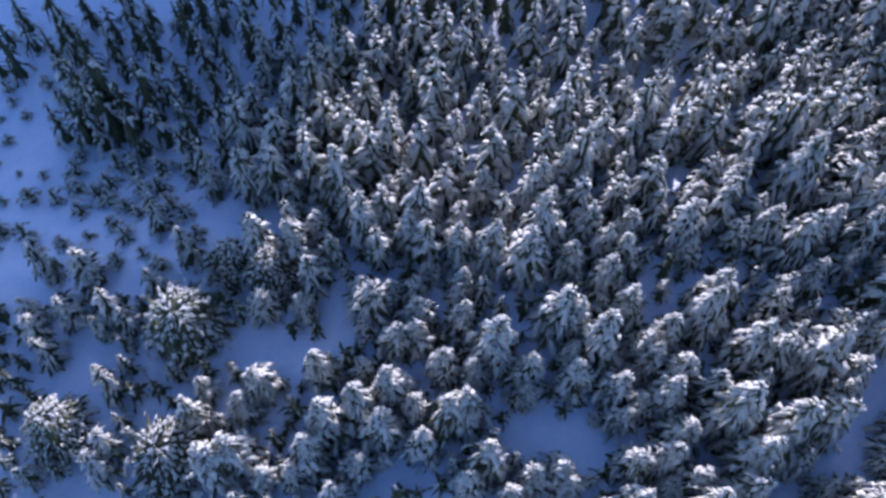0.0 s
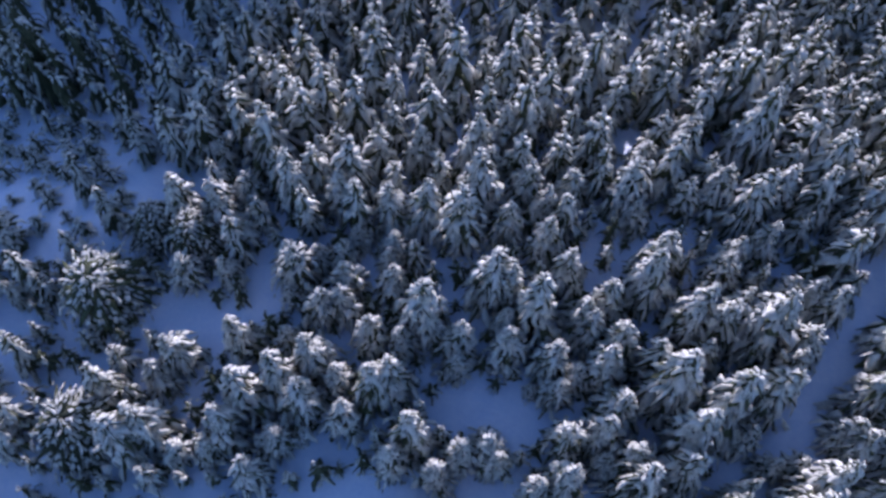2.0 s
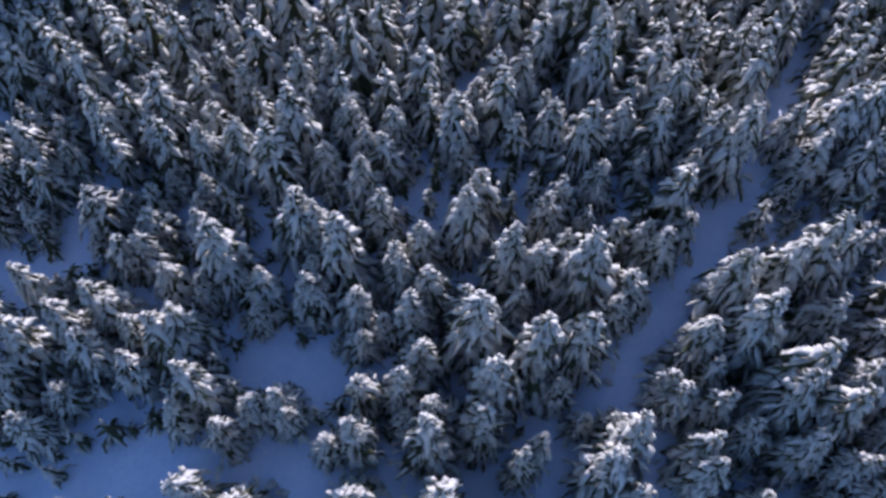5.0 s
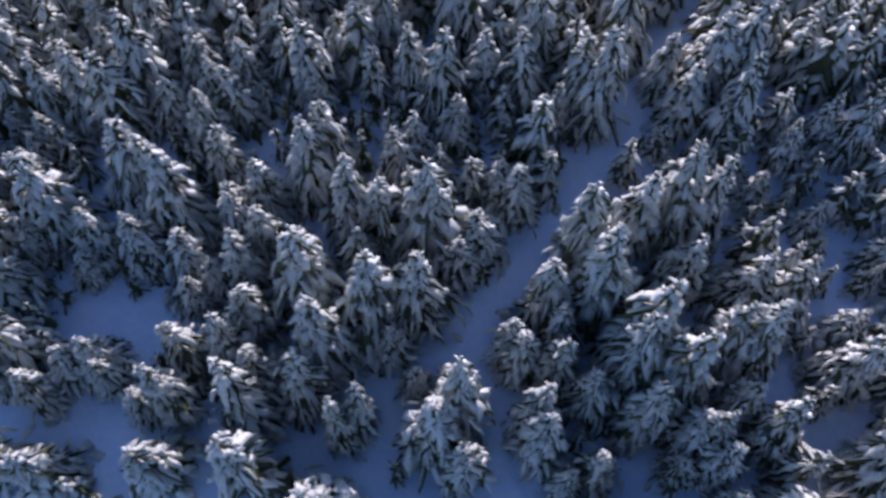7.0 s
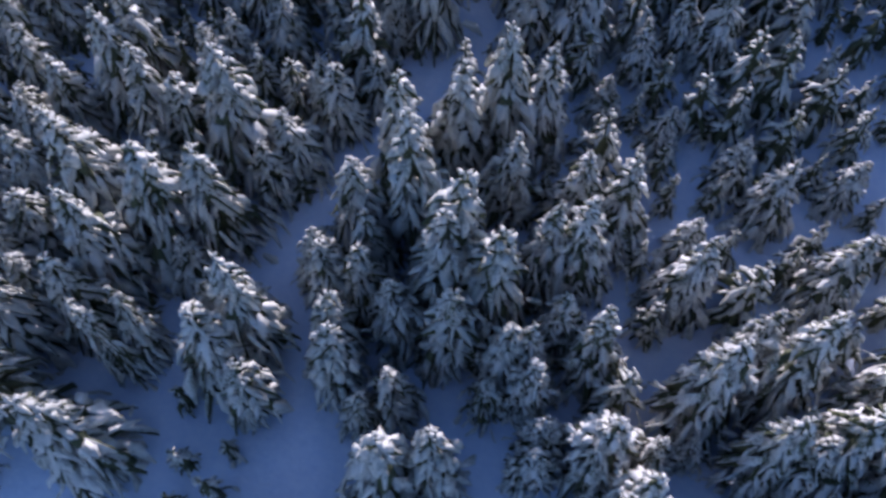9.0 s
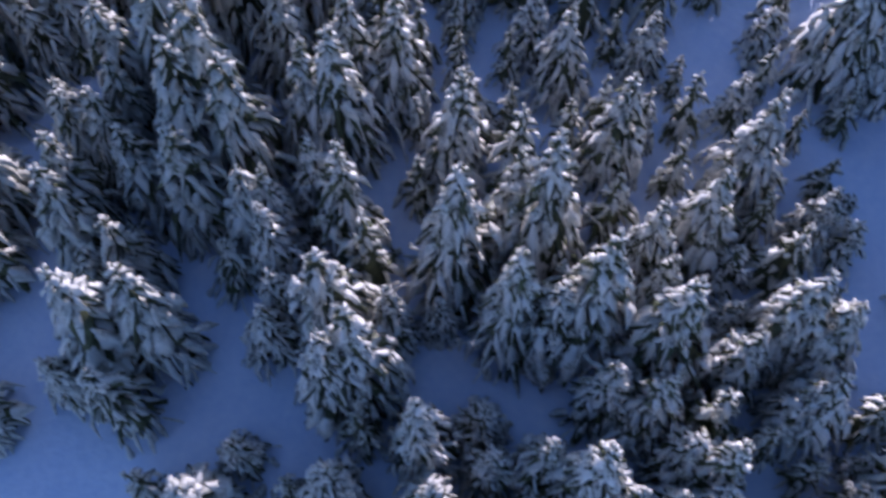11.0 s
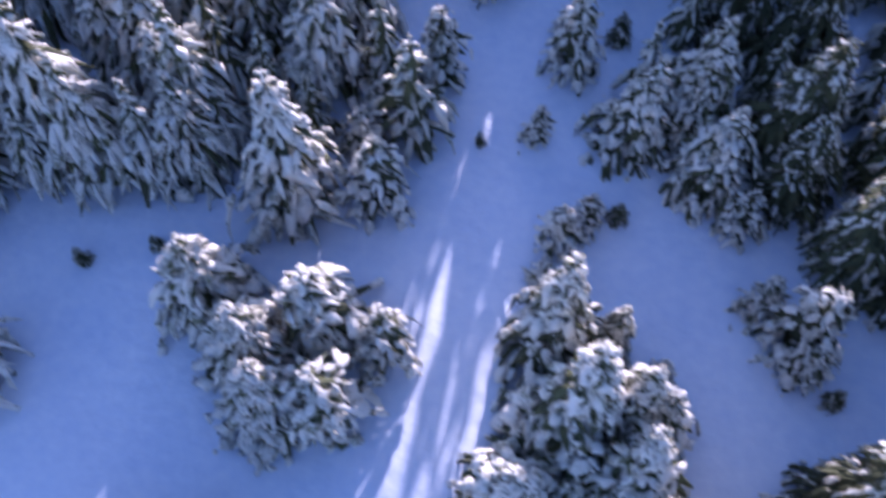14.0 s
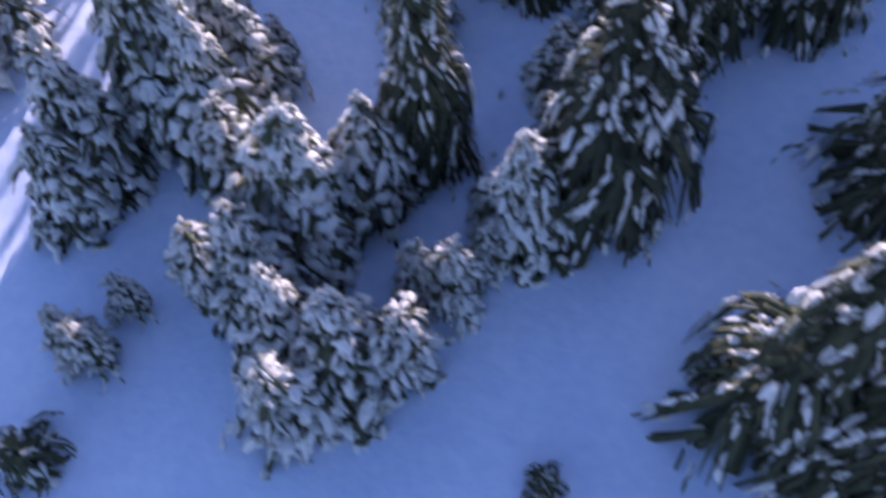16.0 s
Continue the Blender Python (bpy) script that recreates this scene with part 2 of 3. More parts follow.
TALL = "tall spruce with drooping boughs under thick snow"
YOUNG = "young spruce almost buried in snow, standing in the drift"
BROAD = "broad spruce with heavy snow on its layered boughs"
BUSH = "small dark spruce seedling poking out of the snow"
FAR_MODELS = [spruce_model(11 + i, 80, 3, 3, (TALL, BROAD)[i % 2], 0.05, (0.68, 0.8, 0.6)[i % 3], 1.5, 1, 1.3) for i in range(7)]
NEAR_MODELS = [spruce_model(31 + i, 96, 3, 3, (TALL, BROAD)[i % 2], 0.06, (0.9, 0.8, 1.0)[i % 3], 1.25, 1, 1.15, dabs=0.4) for i in range(6)]
HERO_MODELS = [spruce_model(91 + i, 104, 4, 3, (TALL, BROAD)[i % 2], 0.08, (0.9, 0.8, 1.0)[i % 3], 0.95, 1, 1.1, dabs=0.8) for i in range(5)]
CLEARING_MODELS = [spruce_model(151 + i, 112, 4, 4, (TALL, BROAD)[i % 2], 0.12, (0.9, 0.8, 1.0)[i % 3], 0.65, 2, 1.08, dabs=1.25) for i in range(5)]
DARK_MODELS = [spruce_model(121 + i, 104, 3, 4, "tall dark green spruce with broken patches of snow", 0.62, 0.8, 0.4, 3, 0.55, dabs=1.4, tufts=1.8) for i in range(3)]
YOUNG_MODELS = [spruce_model(51 + i, 48, 3, 4, YOUNG, 0.1, 0.6, 0.8, 1, 1.15, dabs=0.75) for i in range(4)]
PINE_MODELS = [spruce_model(171 + i, 180, 3, 3, "broad rounded pine with a wide crown under thick snow", 0.2, 0.36, 0.4, 1, 0.5, "pine") for i in range(2)]
SPARSE_MODELS = [spruce_model(221 + i, 34, 4, 3, "thin tall spruce with sparse snowy boughs, added to dapple the sunbeam", 0.2, 0.7, 1.3, 1, 1.3) for i in range(3)]
BUSH_MODELS = [spruce_model(61 + i, 44, 3, 4, BUSH, 0.6, 0.6, 1.0, 3) for i in range(3)]

west_corner = [
    (-53.8, 78.5, 15.4), (-46.6, 44.6, 10.5), (-45.2, 74.7, 15.5), (-42.2, 41.6, 3.2), (-41.7, 38.8, 11.3), (-40.6, 73.5, 11.8),
    (-40.2, 29.2, 10.9), (-39, 53.3, 10.6), (-33.3, 47.3, 10.2), (-32.5, 59.2, 9.5),
    (-29.2, 67.1, 15.5), (-28.5, 24.7, 11.5), (-25.9, 32.1, 2.4),
    (-24.9, 19.1, 13.8), (-23.5, 47.3, 12.2), (-23.2, 67.6, 11.7), (-22.9, 20.1, 12.7), (-22.9, 26.4, 8.2), (-22.9, 57.9, 13.9),
]
west_hollow = [
    (-21.8, 39, 8), (-21.7, 70.8, 15.5), (-21, 28.7, 10.3), (-20.3, 56.4, 7.5), (-19.4, 18.1, 6.5), (-19.2, 73.2, 15.5),
    (-18.8, 47.4, 10.4), (-18.1, 59, 15.3), (-16.9, 67.3, 13.3), (-16.7, 38.8, 7.4), (-16, 50, 7.7), (-15.8, 18.5, 7.1),
    (-14.3, 65.4, 13.8), (-14.2, 20.6, 11.6), (-14.2, 30.3, 11.3), (-14, 55.8, 15.1), (-12.8, 24.2, 12.4), (-11.5, 69.8, 15.5),
    (-11.1, 16.2, 9.2), (-9.9, 48.8, 13.8), (-9.7, 58.9, 15.2), (-9.6, 40.7, 6.9), (-9, 25.9, 11.5), (-8.8, 35.8, 4.9),
]
west_slope = [
    (-8.7, 30.7, 5.6), (-8.5, 19.3, 7.4), (-8.3, 38.4, 11), (-7.7, 62.1, 16.1), (-7.4, 54.6, 8.6), (-6.2, 40, 6.6),
    (-6, 20.3, 3.3), (-6, 23.1, 10.5), (-5.4, 27.9, 11.7), (-5, 33.8, 8.4), (-4.2, 47.9, 10.1), (-3.6, 60.3, 14.2),
    (-2.9, 50.4, 13.6), (-2.8, 34.6, 8.2), (-2.6, 25.9, 8.4), (-2.6, 37.2, 7.9), (-1.8, 69.7, 15.5), (-1.7, 43, 5.5),
    (-1.5, 21.6, 10), (0.6, 31, 8.5), (1.2, 24.6, 11.5), (1.3, 58, 9.9), (2, 45.5, 10.4), (2.1, 39.3, 6.6),
]
west_glade_rim = [
    (2.6, 41.2, 7.3), (2.7, 36.7, 8.5), (3.1, 25.5, 10.9), (4, 17.5, 8.7), (4.2, 30, 7.4), (4.8, 54.3, 9.5),
    (5.3, 19.5, 13.3), (5.9, 45.2, 11.6), (6.3, 32.3, 14.1), (6.5, 9.9, 11.6), (8.2, 16, 8.2), (8.5, 66.2, 15.5),
    (10.1, 27.3, 5.4), (10.1, 42.9, 12.9), (10.4, 30, 8.5), (11, 18.2, 7.3), (11.1, 8.7, 9.8), (11.3, 53.5, 12.5),
    (11.6, 47.1, 13.7), (12.7, 50.9, 9), (13.4, 18.5, 8.7), (13.6, 35.4, 12.6), (14.1, 17, 6.8), (14.5, 55.6, 11.2),
]
glade_rim = [
    (15, 32, 6.4), (15.1, 43.4, 8), (15.3, 28.7, 9.4), (15.3, 35.3, 11), (16.3, 68.7, 13.6), (16.6, 56.5, 15),
    (17.3, 47.7, 9.8), (17.9, 24.9, 2.8), (17.9, 32.8, 13.7), (18.4, 14.6, 7.6), (19, 40.9, 9.9), (19.1, 45.2, 8.8),
    (19.8, 27.5, 9.2), (20.4, 24.4, 6.4), (20.7, 9.2, 11.5), (20.9, 15, 12.7), (21.1, 19.2, 10.1), (21.1, 43.8, 8.9),
    (21.5, 37.8, 8.7), (21.8, 47, 8.9), (22.3, 26.2, 6.4), (22.3, 56.4, 9.4), (23.1, 32.5, 8.5), (23.3, 61.3, 12),
]
old_stand_west = [
    (23.7, 30.9, 9.3), (24.6, 19.9, 10.2), (24.9, 26.5, 11.3), (25, 17.5, 5.5), (25, 64.5, 15.5), (25.4, 34.1, 9.4),
    (26, 55.3, 8.3), (26.1, 22.5, 9.4), (26.5, 51.8, 4), (26.6, 29.3, 9.9), (27.1, 14.6, 15.5), (27.2, 59.5, 10.9),
    (27.5, 17.7, 9.3), (28, 46.8, 11.7), (28.7, 8.7, 16.6), (28.8, 61.9, 13.3), (28.9, 44.6, 6.8), (29.6, 36, 12.6),
    (30.1, 51.6, 8.2), (30.6, 38.3, 11.6), (31, 24.5, 15.4), (31.8, 16.2, 12.4), (32.3, 19.6, 15), (32.4, 64.6, 12.8),
]
old_stand = [
    (33.6, 31.7, 13.6), (34.2, 6.3, 14.9), (34.4, 67.8, 13.2), (34.6, 28.1, 8), (34.6, 52.6, 11.8), (35, 12.6, 13.6),
    (36.2, 23.1, 14.5), (36.3, 14.3, 12), (36.4, 30.9, 11.1), (37.2, 37.1, 9.4), (37.4, 46.9, 10.2), (38.1, 62.6, 13),
    (38.3, 20.2, 7), (38.5, 39.1, 8.6), (39.5, 60.7, 15.1), (40.1, 23.5, 14.1), (40.3, 17.3, 6.6), (40.4, 30.7, 14.5),
    (40.8, 44.7, 12.6), (42, 12.9, 13), (42, 41.1, 8.2), (42, 53.9, 15.5), (42, 61.1, 15), (42.9, 17.6, 5.8),
]
old_stand_east = [
    (43.1, 27.3, 8.4), (43.7, 15.2, 14.6, 2.6), (44.3, 47.1, 9.9), (44.4, 29.4, 9), (46.3, 34.8, 8.1), (46.4, 62.7, 15.2),
    (44.3, 10.6, 9.5, 2.5), (47.3, 45.7, 11.5), (47.5, 1, 8), (47.5, 20.9, 8), (47.5, 33.4, 9.1), (48.5, 19.4, 8.7),
    (48.8, 49, 13.2), (49.8, 15, 10.8), (50.1, 12.9, 10.7), (50.5, 24.4, 11.2), (50.9, 42.3, 8), (51.2, 21.9, 9),
    (51.3, 18.5, 10.3), (51.8, 58.8, 11.5), (52, 10, 6.6), (52.3, 3.2, 7.5), (52.6, 45, 10.8), (52.9, 29.7, 13.5),
]
track_bend = [
    (53.6, 16.4, 9.5), (53.9, 11, 8.8), (54, 5.7, 12.8), (54.2, 24.9, 15.9), (54.3, 28.4, 9.5), (55.4, 2.4, 8.4),
    (56.6, 19.2, 13.9), (57, 6.5, 12), (57, 30.5, 13.6), (54.4, 43.4, 14), (56.6, 50.8, 13.5), (66.2, 41.8, 12.5), (57.4, 14.7, 11.7), (57.5, 21, 15),
    (60.1, 11.4, 5.5), (60.1, 31.9, 14.9), (60.1, 40.1, 4.8), (60.2, 17.9, 13.8), (60.3, 46.4, 9.3),
    (60.8, 26.5, 10.6), (61.1, 13.9, 9.6), (62, 42.6, 10.2), (62.6, 11.7, 9.6), (62.6, 13.9, 9.6), (62.7, -0, 5.3),
]
track_bank = [
    (63.1, 32.5, 12.5), (63.4, 6.7, 7), (63.8, 8.9, 7.4), (63.9, 21.1, 11.7), (64.2, 46.2, 13.1), (64.6, 16.3, 8.9),
    (65.5, 20.5, 13), (65.7, 24.9, 11.1), (66.7, 14.2, 11.2), (66.7, 46.6, 14.3), (66.9, 7.5, 12.6), (67.4, 3.7, 12.2),
    (67.8, 35.1, 5.4), (68, -4.3, 10.4), (68.4, 24.7, 11.1), (68.9, 4.6, 13), (68.4, -1.7, 9.5, 2.4), (61.2, -2.6, 7.5, 2.8), (70.1, 7.7, 8.7),
    (70.4, 39, 7.1), (70.5, 19.5, 1.7), (72.2, 32.2, 5.5), (72.5, 1, 10.6), (72.8, 8.5, 5.4), (72.9, 19, 11.6),
]
track_stand = [
    (73, 22.4, 7.4), (73.3, 11.8, 13.7), (73.4, -2.4, 10), (73.4, 40.7, 8.5), (75.3, -5.6, 9.2), (75.6, 2.7, 5.2),
    (75.8, -3.1, 8.4), (75.9, 39.8, 10.5), (76.3, 0.1, 6), (76.5, 15.1, 10.2), (76.8, 8.1, 12.4), (76.8, 29.1, 6.3),
    (78.2, 12.8, 14.8), (78.9, 26.1, 8.6), (79, 0.3, 8.1), (79, 7.8, 9.4), (79.7, -1.9, 5.9), (80.8, 8.7, 13.3),
    (81, -0.6, 11.8), (81.9, 4.4, 7.7), (82.2, 19.8, 9.9), (82.8, -1.6, 9), (83.9, 12.5, 9.2), (84.1, 3.7, 8.8),
]
track_fork = [
    (84.2, 27.4, 6.4), (84.6, 10.2, 7.9), (84.8, 7.1, 11.9), (85.1, -1.2, 7.1), (85.7, 1.3, 7.5), (86.9, 14.2, 10.4),
    (87, -1.3, 7.4), (87.2, 0.7, 9.7), (88.5, 9.1, 5.2), (88.6, 12.4, 4.8), (88.8, 6.4, 7.9), (89.6, 24, 4.5),
    (89.7, -8.2, 7.3, 2.6), (89.7, 18.7, 10), (90.4, 8.1, 11.2), (91.7, -2.1, 9.1), (91.8, 29.1, 4.6), (92.1, 4.3, 8.1),
    (92.4, 7.3, 9.6), (93.3, 15.1, 6.8), (94.1, -8.9, 6, 2.5), (91.9, -10.6, 6.8, 2.3), (92.8, -12.2, 5.6, 2.2), (94.5, 0.4, 3.6), (95.1, -12.2, 5, 2.2), (94.9, 1.9, 2.9),
]
fork_stand = [
    (95.1, 14.4, 4.6), (95.4, 16.8, 3.3), (95.5, -2.2, 5), (97, -9.3, 4.2), (97.5, 4.6, 4.9), (99.4, 10.6, 5),
    (103.5, 7.5, 2), (107.7, -15.4, 5), (110.7, -2.7, 3.3), (110.8, -21.3, 5.7), (117.3, -16.8, 6.1),
]
# tall trees here are mostly added, sized to block the sun around the beam
sun_gap_rim = [
    (105.5, 17, 11), (107.5, 15, 11.5), (109.5, 17, 12), (111.5, 14.5, 12), (113.5, 16.5, 12),
    (115.5, 14.5, 11), (118, 16, 12), (99.3, 27, 13, 2.2), (105.7, 26, 11, 1.8),
    (105.3, 28.3, 11.2, 1.7), (95.4, 27.5, 12), (97.8, 26.5, 10.5), (118.5, -1.5, 9),
    (104.8, 11.5, 4.6), (102.9, 12.5, 4.3),
]
# added trees whose gappy crowns dapple the sunbeam on the clearing
dapple_rim = [
    (100.4, 26.3, 13.6, 1.7), (101.7, 28.8, 14.4, 1.4), (102.9, 26.2, 13.0, 1.7), (103.9, 29.2, 15.6, 1.5), (103.3, 32.0, 15.6, 1.5), (104.6, 26.2, 12.4, 1.7),
]
clearing_trees = [
    (102.2, -16.8, 5.3, 1.8), (102.4, -15.2, 7.6, 2.2), (103.4, -9.0, 9.7, 2.0), (104.5, -12.1, 9.7, 2.5), (104.7, -2.7, 2.4), 
    (105.7, -8.7, 5.3, 1.1), (106.4, -11.7, 7.8, 2.0), (106.6, -13.6, 7.2, 2.1), (107.7, -19.4, 4.1), (109.7, -0.9, 5.9), (112.3, -15.6, 5.8, 1.8),
    (111.6, -6.3, 2.8), (113.0, -9.0, 3.0), (118.1, -10.9, 3.8),
]
near_clearing = [
    (109.4, -19.5, 6.0, 2.2), (112.5, -21.7, 5.4, 2.1), (114.4, -21.6, 4.5, 1.5), (114.4, -18.9, 3.4, 1.0), (115.6, -19.2, 4.0, 1.2), (116.4, -18.3, 3.2, 0.9),
    (103.7, -21.9, 3.2, 1.0), (104.6, -22.3, 3.4, 1.0), (105.2, -20.4, 2.8, 0.8), (110.5, -17.3, 7.2, 2.6), (107.4, -11.8, 5.0), (111.3, -23.6, 4.8, 1.8), (119.5, -8.1, 4.0), (107.7, -9.7, 2.6, 0.8), (79.0, -11.6, 9.5),
    (103.6, -3.7, 3.0, 1.2), (103.0, -5.8, 1.8), (103.6, 5.5, 5.0, 1.5), (102.3, 1.5, 2.4, 0.8),
]
far_clearing_side = [
    (106.6, 1.4, 6.0, 1.9), (112.9, -7.7, 5.0), (114.8, -4.0, 8.0), (117.3, -5.1, 8.0), (119.4, -4.0, 9.0), (116.5, 0.2, 9.0), (108.9, 2.2, 6.0), (119.7, 2.1, 9.0), (112.6, 0.9, 8.0),
    (88.0, -18.8, 5.5), (91.9, -18.0, 5.5), (109.1, 3.1, 6.5), (112.6, -1.0, 6.0), (111.1, 7.3, 8.0), (113.2, 5.7, 8.5), 
]
round_pines = [
    (-32.2, 36.6, 9.5, 5.6), (-31.2, 20.2, 9.5, 5.2), (-46.6, 24.2, 8.5, 4.2), (-22.0, 43.3, 8.0, 3.6), (-27.2, 45.6, 7.5, 3.2),
]
dark_spruces = [
    # the last two are added out of view to stop stray sun
    (113.7, -13.9, 10.3, 1.9), (119.3, -15.3, 10.5, 2.8), (120.4, -12.7, 9.6, 2.5), (124.9, -21.6, 11.0, 2.5), (127.0, -23.2, 12.0, 2.5), (124.0, -2.0, 10.0), (122.5, -8.0, 9.5), (126.0, -7.0, 10.0), (129.0, -14.0, 10.0), (131.5, -1.5, 11.5, 2.8), (128.5, 2.5, 11.0, 2.6),
]
seedlings = [
    (82.6, -6.3, 1.5), (85.9, -5.4, 1.3), (103.6, -25.9, 3.0, 1.1), (118.8, -24.8, 2.0), (114.1, -9.9, 1.5), (102.2, 1.9, 1.2),
    (105.6, 7.0, 2.2), (90.3, -3.0, 1.0), (99.7, 1.0, 1.0), (106.0, -2.6, 1.6),
]
# rows of 14 m and more are added to keep sun off the slope
thicket_west = [
    (-59.9, 72.4, 11), (-58.3, 79.1, 11), (-57.5, 59.5, 3.6), (-57, 76, 18), (-56, 65, 4), (-56, 72, 14),
    (-54.8, 75, 18), (-54.5, 61.5, 4), (-54.1, 46.6, 9), (-53.5, 73, 15), (-53, 45, 3.2), (-53, 57, 3.6),
    (-52.9, 70.2, 11), (-52.3, 36.7, 8.5), (-52.2, 75.5, 18), (-51.5, 60.5, 3.4), (-51, 72, 15), (-50.2, 75.8, 11),
    (-50, 33.5, 9), (-50, 62, 4.2), (-49.8, 75, 18), (-49.5, 66, 4.4), (-48.5, 58.5, 3.8), (-48.5, 73.5, 14.5),
    (-48.2, 38.9, 9), (-48, 80.7, 11), (-47, 54, 3.2), (-46.5, 64.5, 4.4),
]
# trees east of x = -13 are added to plug gaps where sun leaks through
thicket_middle = [
    (-46, 68, 12), (-45.5, 57, 3.4), (-44, 60, 4.4),
    (-43.5, 56, 3), (-43, 31.5, 3.4), (-42.6, 69.9, 11), (-42, 64, 4.4), (-41.5, 60.5, 4.2), (-39.8, 19.3, 9),
    (-39.1, 21.8, 9), (-39, 57, 4), (-38.1, 75.3, 11), (-37.9, 65.2, 11), (-37, 62.5, 4.4), (-36.5, 55, 3.6),
    (-34, 62, 12), (-33.4, 70.4, 11), 
    (-32.1, 77, 11), (-30, 62, 4.4), (-28.1, 28.6, 7.5), (-12, 61.6, 14.5), (1.6, 78, 13.5), (-5.2, 55.5, 10), (33.4, 61, 12.5), (59.1, 57, 11.5), (91, 46.5, 9.5), (72, 64.2, 13), (88.8, 47.5, 9), (-12.2, 52, 10.5), (-38.8, 31.8, 7), (-40, 37.6, 7.5), (-37.2, 42.5, 8.5),
]
# trees of 15 m and more are added to block stray sun patches
thicket_east = [
    (-23.4, 43.9, 8.6), (-23.2, 63.5, 14), (-16.2, 42.5, 10.1), (-14, 46.1, 7.9), (30, 27.8, 9), (38.6, 33.4, 9),
    (47.5, 73.6, 12), (48.8, 57, 10.8), (49.2, 38.5, 12), (64, 75.5, 15), (65.5, 72, 15), (67, 78, 16),
    (67.2, 29.6, 9), (68.4, 11.4, 9), (69.7, 50.6, 9.6), (73.4, 50.5, 9.6), (76.5, 18.4, 9), (77.7, 36.4, 9),
    (79.8, 35.4, 9), (112, 30, 17), (121, 14, 11), (124, 15, 12), (127, 13, 11),
]
STANDS = [round_pines, near_clearing, dark_spruces, sun_gap_rim, dapple_rim, seedlings, far_clearing_side, clearing_trees,
          west_corner, west_hollow, west_slope, west_glade_rim, glade_rim, old_stand_west, old_stand, old_stand_east, track_bend, track_bank, track_stand, track_fork, fork_stand]
UNCOUNTED = [thicket_west, thicket_middle, thicket_east]
# ---- clearings and the track stay open ----
TRACK = [(72.0, 72.5), (67.6, 64.8), (63.5, 57.0), (59.4, 48.8), (55.6, 39.8), (51.9, 33.5), (49.2, 28.8), (45.4, 22.9), (41.8, 19.0), (38.5, 14.4), (31.7, 11.6), (21.6, 12.7), (11.0, 13.9), (2.6, 14.4), (-3.8, 12.7)]
SIDE_TRACK = [(44.8, 20.2), (47.3, 17.3), (47.9, 10.9), (48.5, 4.0), (52.0, -1.0)]
west_openings = [
    (-63.8, 71.4, 6), (-55.9, 62.4, 5), (-56.2, 56.5, 5), (-58.0, 45.2, 5), (-48.8, 35.0, 5.5), (-47.0, 30.6, 4), (-41.3, 26.2, 2.5),
    (-40.7, 15.5, 4), (-30.1, 53.6, 3.5), (-22.2, 61.2, 2.8), (-14.7, 73.7, 2.2), (-21.8, 34.4, 4), (-17.5, 33.6, 3), (-12.6, 39.2, 3.5),
    (-12.2, 35.6, 3), (-19.8, 26.0, 2.5), (-6.2, 30.5, 2.2), (-0.9, 30.4, 3), (-7.7, 20.1, 2.5), (-4.4, 18.9, 2.5), (11.3, 23.8, 3.5),
    (16.7, 23.2, 3.5), (21.4, 22.7, 2.5), (29.5, 55.8, 2.2), (0.2, 31.5, 2.5), (7.5, 14.9, 3), (-14.9, 30.0, 1.8),
]
middle_openings = [
    (31.9, 16.5, 2), (59, 10.5, 3), (54, 9.5, 2), (57.7, 8.8, 2.5), (59.5, 3.8, 4.5), (61.4, 0, 4), (52, 0, 5), (71.6, 7.3, 2.5), (78, 5, 2.5), (88.6, 28.1, 3),
    (86.7, -5, 4), (78.6, -6, 4), (65.5, -5.5, 4), (80, -11, 5), (86, -10, 5), (93, -6, 4), (74.3, -0.7, 1.5),
    (93, -13, 6), (95.9, 7, 1.6), (96.5, 14, 2.5), (97.9, 20.5, 3), (97, 10.8, 2.5),
]
clearing_openings = [
    (99.5, -2, 3.4), (99.5, 4, 2), (102, 4.5, 4.5), (103.5, 10.5, 3), (106, -3, 4), (99, -8, 6), (99.5, 20, 3), (102.8, 16, 2.3), (103.3, 20, 2),
    (101, 28, 2.2), (102, 36, 2), (100, -16, 8), (108, -10, 7), (112, -8, 6), (118, -10, 7), (105, -22, 9), (115, -22, 9), (122, -18, 8),
    (126, -11, 7), (109, -2, 4),
]
GLADES = west_openings + middle_openings + clearing_openings


def track_gap(x, y):
    """Distance to the middle of the nearest track."""
    best = 1e9
    for line in (TRACK, SIDE_TRACK):
        for (ax, ay), (bx, by) in zip(line, line[1:]):
            dx, dy = bx - ax, by - ay
            q = max(0.0, min(1.0, ((x - ax) * dx + (y - ay) * dy) / (dx * dx + dy * dy)))
            best = min(best, math.hypot(x - ax - q * dx, y - ay - q * dy))
    return best


def open_ground(x, y):
    if 7 < y < 34 and 95.6 < 0.9945 * x - 0.1045 * y < 103.2:   # the gap that lets the sun onto the clearing
        return True
    return track_gap(x, y) < (2.3 if y > 26 else 3.0) or any(math.hypot(x - a, y - b) < r for a, b, r in GLADES)


used = set()


def plant(model, x, y, h, r, turn):
    m = Matrix.Translation((x, y, ground_z(x, y) - 0.05)) @ Matrix.Rotation(turn, 4, "Z") @ Matrix.Rotation(random.uniform(-0.03, 0.03), 4, "X") @ Matrix.Diagonal((r / 2.0, r / 2.0, h / 10.0, 1))
    tree = copy_thing(model, m) if model in used else model
    used.add(model)
    tree.matrix_basis = m
    return tree


